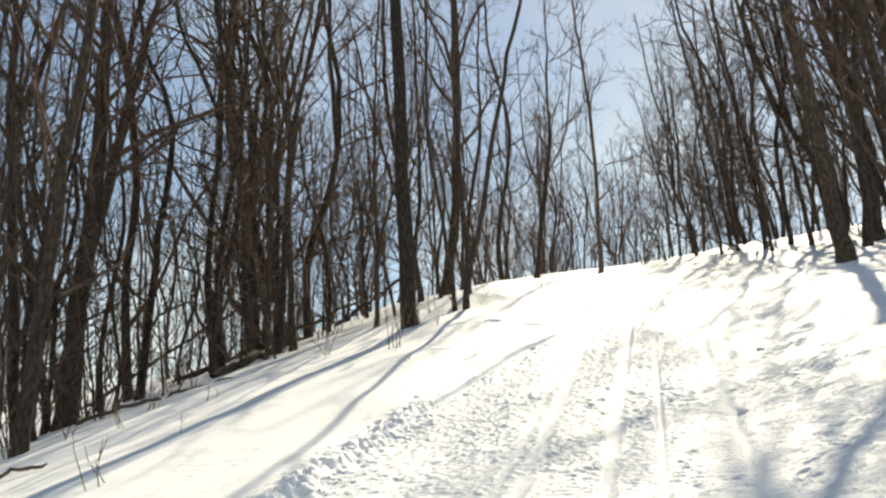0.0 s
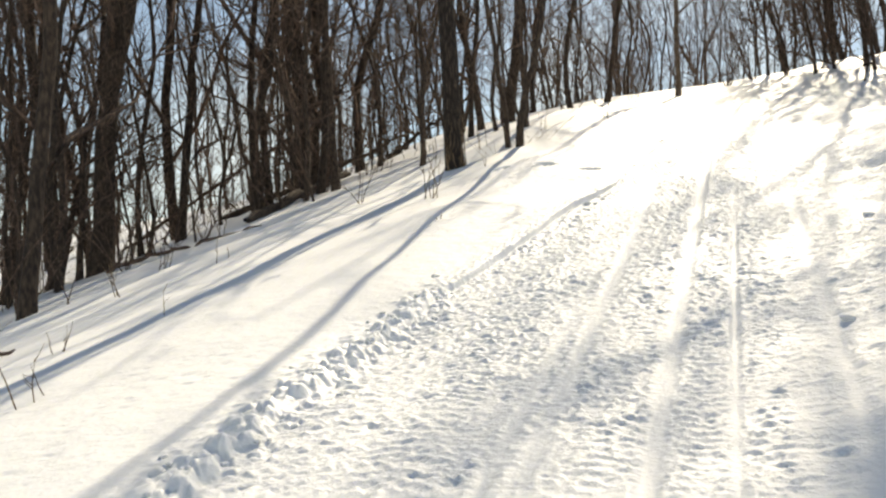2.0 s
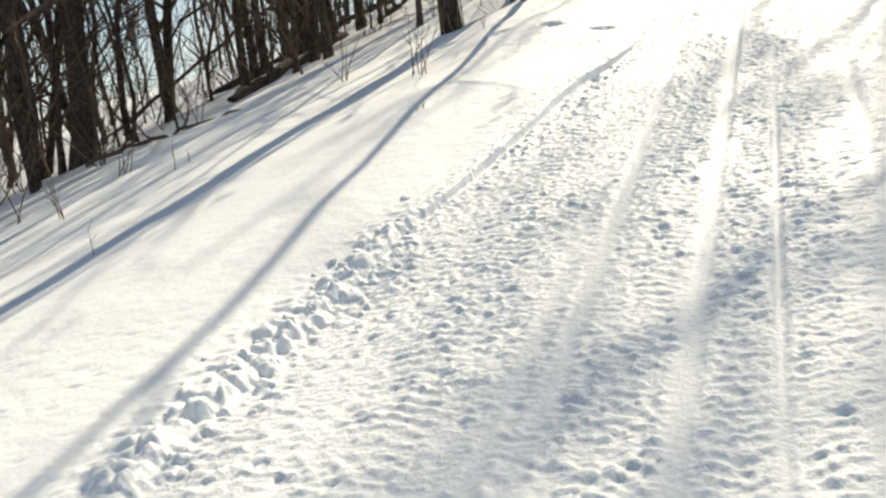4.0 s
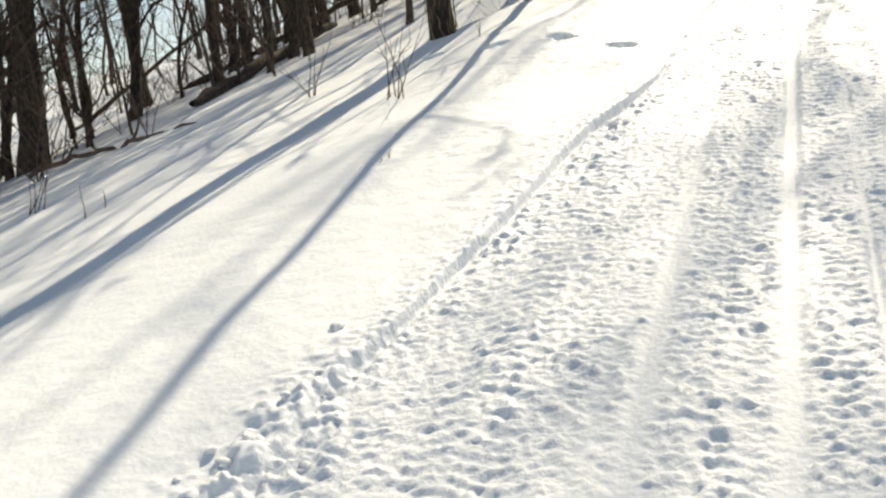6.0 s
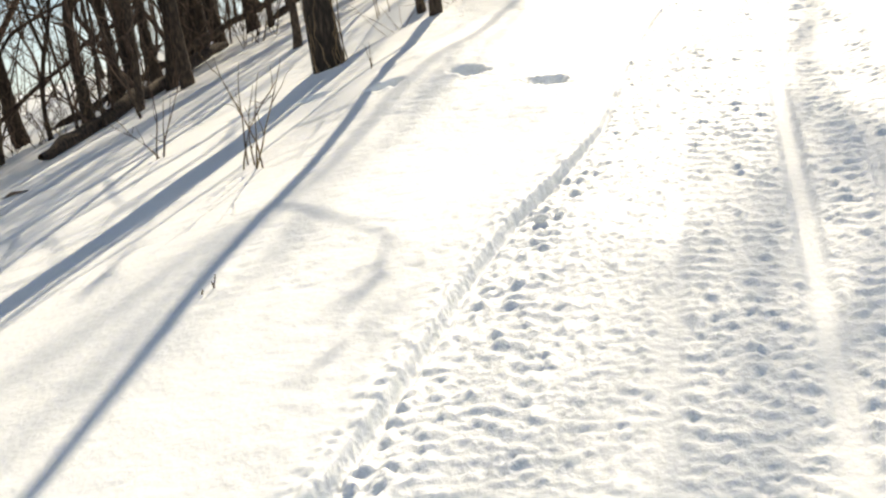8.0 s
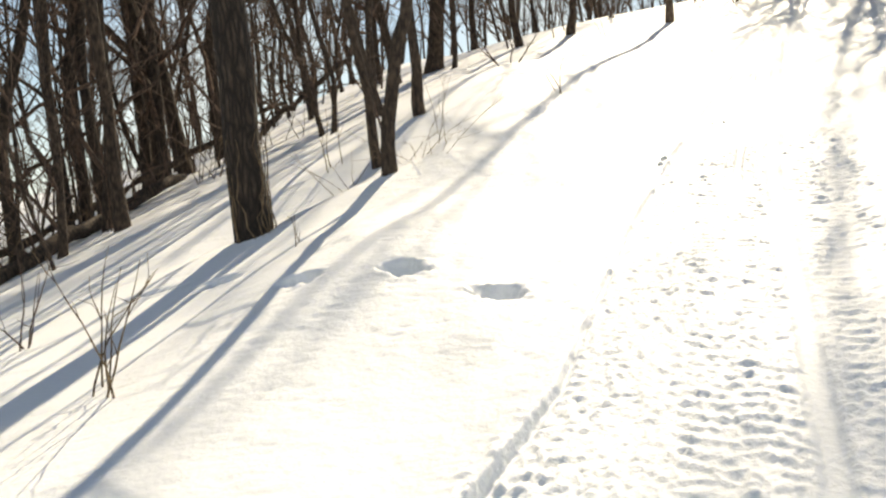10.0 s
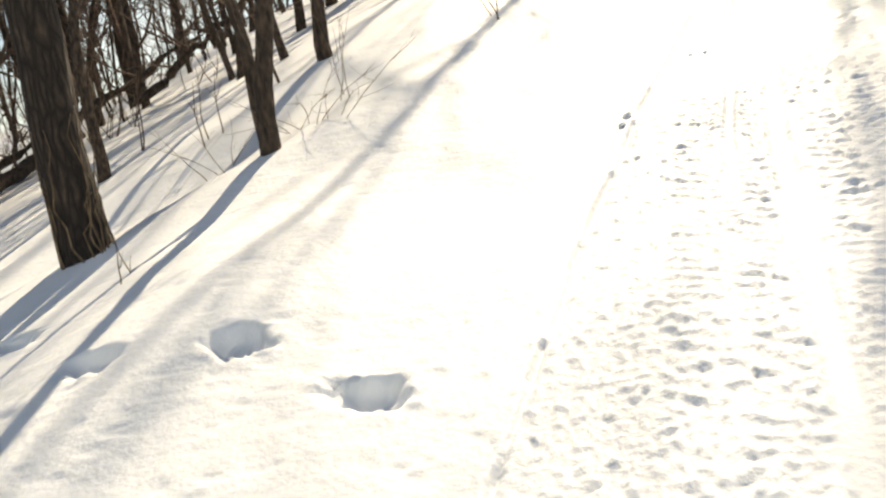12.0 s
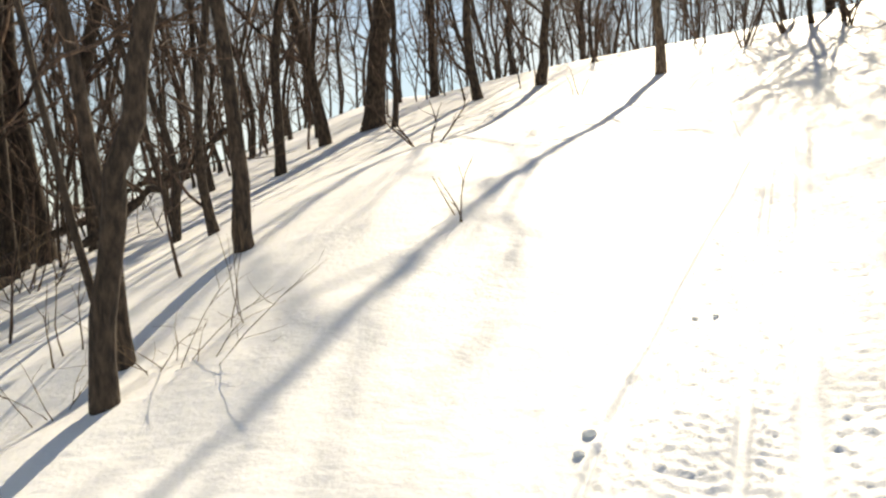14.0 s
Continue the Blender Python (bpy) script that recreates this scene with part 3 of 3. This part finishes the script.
waiting = set(range(len(KINDS)))
rng = random.Random(7)
for x, y, r in ((-5.24, 15.43, 0.06), (-3.25, 14.05, 0.038), (-6.15, 9.8, 0.085), (-7.5, 12.3, 0.05), (-7.8, 15.8, 0.078),
                (-7.4, 14.2, 0.035), (-9.6, 13.0, 0.08), (-10.7, 15.3, 0.07), (-9.9, 15.6, 0.065), (-8.3, 15.5, 0.055), (-7.42, 18.5, 0.085), (-6.4, 19.3, 0.095), (-5.1, 14.5, 0.040)):
    wood_tree(x, y, r, rng)
for x, y, r in ((-3.95, 21.4, 0.075), (-3.05, 21.2, 0.039), (-2.16, 22.0, 0.062),
                (-4.89, 20.2, 0.038), (-6.93, 19.5, 0.085), (-9.3, 18.5, 0.11), (-6.0, 19.7, 0.09), (-2.5, 15.45, 0.032), (-3.25, 16.3, 0.03)):
    wood_tree(x, y, r, rng)
for x, y, r in ((-6.3, 18.6, 0.07), (-7.0, 19.5, 0.09), (-5.2, 18.3, 0.045), (-7.4, 18.0, 0.08), (3.93, 21.0, 0.06), (4.4, 14.3, 0.10), (4.2, 16.2, 0.08), (4.8, 17.6, 0.10), (5.0, 18.9, 0.09), (5.4, 20.4, 0.10), (5.9, 13.8, 0.10), (-9.3, 14.8, 0.10), (4.9, 15.0, 0.12), (-7.55, 20.31, 0.149), (-3.6, 17.0, 0.031), (-7.1, 19.6, 0.04), (-6.4, 15.7, 0.068)):
    wood_tree(x, y, r, rng)


def scatter(count, x0, x1, y0, y1, r0, r1, gap, keep):
    tries = 0
    while count and tries < 4000:
        tries += 1
        x, y = rng.uniform(x0, x1), rng.uniform(y0, y1)
        if not keep(x, y) or any((x - a) ** 2 + (y - b) ** 2 < gap**2 for a, b in placed):
            continue
        wood_tree(x, y, rng.uniform(r0, r1), rng)
        count -= 1


scatter(70, -34, -5.2, 14, 42, 0.026, 0.075, 0.5, lambda x, y: x < -5.0 - 0.12 * (y - 14))
scatter(36, -28, -8.8, 8.5, 17, 0.03, 0.085, 0.6, lambda x, y: x < -8.8 - 0.3 * (14 - y))
scatter(18, -14, -7.2, 9, 15, 0.03, 0.06, 0.5, lambda x, y: x < -7.2 - 0.2 * (13 - y))
scatter(54, -16, -1.8, 22.8, 44, 0.025, 0.07, 0.5, lambda x, y: x < -1.5 and x - 0.13 * (y - 10) < -2.2)
for x, y, r in ((5.4, 18.4, 0.075), (5.0, 21.6, 0.08), (3.8, 23.4, 0.05), (6.6, 19.0, 0.09), (3.5, 25.5, 0.05), (4.4, 25.2, 0.06)):
    wood_tree(x, y, r, rng, lean=-4)
scatter(62, 3.4, 20, 19, 46, 0.03, 0.065, 0.6, lambda x, y: x - 0.13 * (y - 10) > 0.75)
scatter(8, 3.8, 12, 15.5, 30, 0.045, 0.07, 0.6, lambda x, y: x > 3.8)
for x, y, r in ((1.9, 23.6, 0.036), (2.3, 25.0, 0.042), (2.6, 27.2, 0.045), (2.1, 28.5, 0.04), (3.0, 29.5, 0.05)):
    wood_tree(x, y, r, rng, lean=-4)
scatter(24, -2.5, 7, 27, 46, 0.03, 0.055, 0.7, lambda x, y: not -1.9 < x - 0.13 * (y - 10) < 0.5 or y > 36)
scatter(14, -6, 10, 44, 64, 0.04, 0.08, 0.8, lambda x, y: True)

# ---- saplings and shrubs ----
SAPLINGS = []
for k in range(5):
    r2 = random.Random(300 + k)
    b1, b2 = r2.uniform(-0.3, 0.3), r2.uniform(-0.6, 0.6)
    sap = make_tree(310 + k, 0.02, 4.2, [(0, 0, 0), (b1 * 0.5, b2 * 0.2, 1.2), (b1, b2 * 0.6, 2.5), (b2, b1, 4.2)], 0.18, 10, 1.1, (BARK, TWIG)[k % 2], 0.7, name="sapling", flare=1.1)
    SAPLINGS.append(tagged(sap, "thin leafless sapling growing out of the snow", "sapling", "saplings of the wood"))
fresh_saplings = set(range(len(SAPLINGS)))


def sapling(x, y, size, lean=None):
    k = rng.randrange(len(SAPLINGS))
    z = float(snow(np.array(float(x)), np.array(float(y))))
    lean = rng.gauss(0, 9) if lean is None else lean
    m = pose(x, y, z, rng.gauss(0, 8), lean, 0) @ pose(0, 0, 0, 0, 0, rng.uniform(0, 360)) @ Matrix.Scale(size, 4)
    if k in fresh_saplings:
        fresh_saplings.discard(k)
        SAPLINGS[k].matrix_basis = m
    else:
        copy_thing(SAPLINGS[k], m).matrix_basis = m


for _ in range(66):
    y = rng.uniform(12.5, 30)
    sapling(-4.4 - 0.10 * (y - 12) - abs(rng.gauss(0, 4.5)), y, rng.uniform(0.5, 1.25))
for _ in range(40):
    sapling(rng.uniform(-4.5, -1.6), rng.uniform(21.5, 32), rng.uniform(0.4, 1.0))
for _ in range(36):
    y = rng.uniform(17, 34)
    sapling(2.4 + 0.06 * (y - 17) + abs(rng.gauss(0, 4)), y, rng.uniform(0.5, 1.2))
for _ in range(30):
    sapling(rng.uniform(-2.0, 3.6), rng.uniform(25.5, 36), rng.uniform(0.4, 0.8))


def make_shrub(seed, x, y, stems, height, spread, thick, label, mat=DRY, twigs=3, arch=0.0):
    """A clump of thin stems, each with a few side twigs."""
    r2 = random.Random(seed)
    shrub = new("shrub")
    for _ in range(stems):
        wood = Wood()
        turn = r2.uniform(0, 2 * math.pi)
        way = Vector((math.cos(turn) * spread, math.sin(turn) * spread, 1))
        foot = Vector((r2.gauss(0, 0.05), r2.gauss(0, 0.05), -0.06))
        h = height * r2.uniform(0.55, 1.1)
        path = limb_path(r2, foot, way, h, 7, 0.09, -arch)
        wood.tube(path, [thick * (1 - 0.75 * k / 7) for k in range(8)], 5)
        for _ in range(r2.randint(max(0, twigs - 2), twigs)):
            q, d = lerp_path(path, r2.uniform(0.3, 0.95))
            w2 = d + Vector((r2.gauss(0, 0.6), r2.gauss(0, 0.6), r2.gauss(0.1, 0.3)))
            tw = limb_path(r2, q, w2, h * r2.uniform(0.15, 0.4), 4, 0.15, 0.02)
            wood.tube(tw, [thick * 0.5, thick * 0.42, thick * 0.34, thick * 0.26, thick * 0.15], 4)
        new("stem", wood.mesh("stem", mat)).parent = shrub
    stand(shrub, x, y)
    return tagged(shrub, label, "shrub")


make_shrub(1, -2.24, 10.5, 6, 0.80, 0.35, 0.0055, "sparse bare shrub of thin brown stems in snow")
make_shrub(2, -1.80, 8.93, 2, 0.16, 0.30, 0.007, "short broken twig stub sticking out of snow", TWIG, 1)
make_shrub(3, -3.2, 11.38, 4, 0.65, 0.35, 0.006, "sparse bare shrub of thin brown stems in snow", TWIG)
make_shrub(4, -3.55, 6.6, 3, 0.40, 0.4, 0.005, "dry weed stems poking through the snow")
make_shrub(5, -2.95, 5.62, 3, 0.38, 0.3, 0.005, "dry weed stems poking through the snow")
make_shrub(6, -3.2, 7.3, 1, 0.32, 0.4, 0.004, "single dry weed stem in the snow")
make_shrub(7, -3.75, 9.2, 2, 0.38, 0.5, 0.005, "two dry weed stems in the snow")
make_shrub(8, -1.55, 13.3, 7, 0.62, 0.9, 0.0026, "tangle of thin arching brambles in snow", DRY, 4, 0.10)
make_shrub(9, -1.58, 13.8, 3, 0.55, 0.25, 0.0026, "thin upright dry stems in snow")
make_shrub(10, -1.72, 13.45, 5, 0.5, 1.0, 0.0026, "tangle of thin arching brambles in snow", DRY, 4, 0.12)
make_shrub(11, -2.12, 13.35, 5, 0.55, 0.7, 0.0026, "dry arching stems in the snow beside a tree", DRY, 3, 0.10)
make_shrub(12, -2.35, 13.75, 3, 0.6, 0.3, 0.005, "thin dry stems in the snow", DRY)
make_shrub(13, -0.83, 14.78, 3, 0.42, 0.35, 0.005, "small forked twig standing in snow", DRY, 2)
make_shrub(14, -3.16, 14.5, 2, 0.7, 0.2, 0.006, "thin dry stems in the snow", TWIG)
make_shrub(15, -1.62, 17.1, 4, 0.7, 0.7, 0.009, "low bare shrub with forked dark branches", TWIG, 5)
make_shrub(16, -0.8, 20.5, 3, 0.5, 0.3, 0.006, "thin dry stems in the snow", DRY)
make_shrub(17, -4.3, 8.6, 4, 0.5, 0.4, 0.005, "dry weed stems poking through the snow")
make_shrub(18, -4.6, 9.8, 5, 0.55, 0.5, 0.005, "dry weed stems poking through the snow", TWIG)
make_shrub(19, -2.2, 14.5, 1, 0.75, 0.1, 0.011, "thin dark upright stem in the snow", TWIG, 2)
make_shrub(20, -1.95, 12.0, 2, 0.2, 0.5, 0.004, "dry weed stems poking through the snow")
for k in range(16):
    make_shrub(40 + k, rng.uniform(-8.5, -3.9), rng.uniform(8.5, 19), rng.randint(2, 5), rng.uniform(0.4, 1.0), 0.5, 0.006, "dry weed stems poking through the snow", (DRY, TWIG)[k % 2], 4)


for k, (x, y, n, h) in enumerate(((1.0, 22.6, 7, 2.6), (1.5, 23.2, 6, 2.2), (0.55, 24.2, 5, 1.4), (2.2, 22.4, 6, 1.6), (-0.9, 24.0, 5, 1.3))):
    make_shrub(70 + k, x, y, n, h, 0.45, 0.012, "clump of slender bare stems at the crest", TWIG, 7)


for k in range(34):
    y = 14.0 + 10 * rng.random()
    make_shrub(100 + k, -5.6 - 0.12 * (y - 13) - abs(rng.gauss(0, 3.2)), y, rng.randint(3, 6), rng.uniform(0.6, 1.5), 0.75, 0.0065, "low bare brush of tangled brown twigs in snow", TWIG, 7)

for k in range(14):
    make_shrub(160 + k, rng.uniform(-10.5, -6.3), rng.uniform(9.0, 14.0), rng.randint(4, 7), rng.uniform(1.0, 2.2), 0.6, 0.010, "low bare brush of tangled brown twigs in snow", TWIG, 7)

# ---- fallen wood ----
def fallen_log(seed, a, b, r0, r1, label, stubs=6, bark=BARK, sag=0.0, reach=0.6):
    r2 = random.Random(seed)
    a, b = Vector(a), Vector(b)
    log = new("fallen_log")
    log.location = a
    wood = Wood()
    n = 18
    pts = [a.lerp(b, k / n) - a + Vector((r2.gauss(0, 0.02), 0, r2.gauss(0, 0.02) - sag * math.sin(math.pi * k / n))) for k in range(n + 1)]
    worn = [0.35, 0.8] + [1.0] * (n - 2) + [0.6]
    wood.tube(pts[::-1] if r1 > r0 else pts, [worn[k] * (r0 + (r1 - r0) * k / n) * r2.uniform(0.88, 1.1) for k in range(n + 1)][:: -1 if r1 > r0 else 1], 12)
    new("trunk", wood.mesh("trunk", bark)).parent = log
    for _ in range(stubs):
        twig = Wood()
        q, d = lerp_path(pts, r2.uniform(0.1, 0.98))
        w2 = Vector((r2.gauss(0, 0.7), r2.gauss(0, 0.5), abs(r2.gauss(0.5, 0.4))))
        length = reach * r2.uniform(0.4, 1.6)
        path = limb_path(r2, q, w2, length, 5, 0.2, 0.03)
        twig.tube(path, [0.016, 0.014, 0.011, 0.009, 0.006, 0.003], 5)
        for _ in range(3):
            q2, d2 = lerp_path(path, r2.uniform(0.3, 0.95))
            tw = limb_path(r2, q2, d2 + Vector((r2.gauss(0, 0.6), r2.gauss(0, 0.6), r2.gauss(0.1, 0.4))), length * 0.5, 3, 0.2, 0.02)
            twig.tube(tw, [0.007, 0.006, 0.004, 0.002], 4)
        new("branch", twig.mesh("branch", TWIG)).parent = log
    return tagged(log, label, "log")


def on_snow(x, y, up=0.0):
    return (x, y, float(snow(x, y)) + up)


fallen_log(1, on_snow(-5.58, 13.5, 0.04), on_snow(-5.5, 17.5, 0.10), 0.08, 0.06, "brown fallen tree trunk lying across the snowy slope", 12)
fallen_log(2, on_snow(-4.68, 12.0, 0.02), on_snow(-7.4, 13.1, 0.05), 0.014, 0.03, "thin fallen branch lying on the snow", 4, TWIG, reach=0.4)
fallen_log(3, on_snow(-7.6, 16.6, 0.05), on_snow(-4.9, 19.2, 0.4), 0.055, 0.035, "dark fallen trunk with broken branches in the wood", 12, BARK, reach=0.9)
fallen_log(4, on_snow(-4.9, 17.6, 0.1), on_snow(-3.6, 18.6, 0.75), 0.05, 0.03, "leaning dead trunk with many broken branches", 10, BARK, reach=0.7)
fallen_log(5, on_snow(-9.0, 16.0, 0.2), on_snow(-5.6, 18.6, 1.5), 0.035, 0.02, "dead stem hanging between the trees", 6, TWIG, reach=0.8)
fallen_log(6, (-3.05, 6.95, 1.62), (-3.13, 6.62, 1.53), 0.012, 0.008, "short dark stick lying on the snow", 0, TWIG)
fallen_log(7, (-4.1, 7.0, 1.72), (-4.8, 6.8, 1.60), 0.016, 0.010, "short dark stick lying on the snow", 1, TWIG, reach=0.2)


def vines(tree, seed, x, y, r, count):
    """Dry vines creeping up the foot of a trunk."""
    r2 = random.Random(seed)
    for _ in range(count):
        wood, turn, rise, pts = Wood(), r2.uniform(-2.9, -0.2), r2.uniform(0.25, 0.7), []
        for k in range(8):
            turn += r2.gauss(0, 0.16)
            out = r * (1.0 + 0.12 * math.exp(-rise * k / 7 / 0.16)) + 0.006
            pts.append(Vector((math.cos(turn) * out - 0.03 * rise * k / 7, math.sin(turn) * out, rise * k / 7 - 0.05)))
        wood.tube(pts, [0.005 - 0.0004 * k for k in range(8)], 5)
        new("vine", wood.mesh("vine", DRY)).parent = tree


vines(tree_a, 5, -2.42, 12.45, 0.115, 9)


# ---- snow clods along the broken edge ----
def clod_mesh(seed):
    r2 = random.Random(seed)
    bm = bmesh.new()
    bmesh.ops.create_icosphere(bm, subdivisions=2, radius=1.0)
    for v in bm.verts:
        v.co *= 1 + 0.28 * noise.noise(v.co * 1.6 + Vector((seed * 7.1, 0, 0))) + r2.uniform(-0.06, 0.06)
        v.co.z *= 0.55
    me = bpy.data.meshes.new("snow_clod")
    bm.to_mesh(me)
    bm.free()
    me.polygons.foreach_set("use_smooth", np.ones(len(me.polygons), bool))
    me.materials.append(SNOW)
    return me


CLODS = [clod_mesh(k) for k in range(5)]
r3 = random.Random(77)
for k in range(48):
    y = r3.uniform(4.0, 7.2)
    x = float(trail_edge(np.array(y))) + r3.gauss(-0.05, 0.10)
    size = min(0.034, max(0.012, r3.gauss(0.019, 0.008)))
    clod = new("snow_clod", CLODS[k % 5])
    clod.matrix_basis = pose(x, y, float(snow(np.array(x), np.array(y))), r3.uniform(-25, 25), r3.uniform(-25, 25), r3.uniform(0, 360)) @ Matrix.Scale(size, 4)
    tagged(clod, "small lump of broken snow on the trail", "snow clod", "snow clods")
for x, y, size in ((-0.115, 12.84, 0.022), (-0.135, 12.73, 0.018), (-0.62, 9.25, 0.030), (-0.56, 9.31, 0.020), (1.20, 7.80, 0.040), (0.79, 5.92, 0.034), (0.26, 13.68, 0.011), (0.19, 13.67, 0.013)):
    clod = new("snow_clod", CLODS[int(size * 1000) % 5])
    clod.matrix_basis = pose(x, y, float(snow(np.array(x), np.array(y))) + 0.004, 10, -15, x * 700) @ Matrix.Scale(size, 4)
    tagged(clod, "small lump of broken snow on the trail", "snow clod", "snow clods")
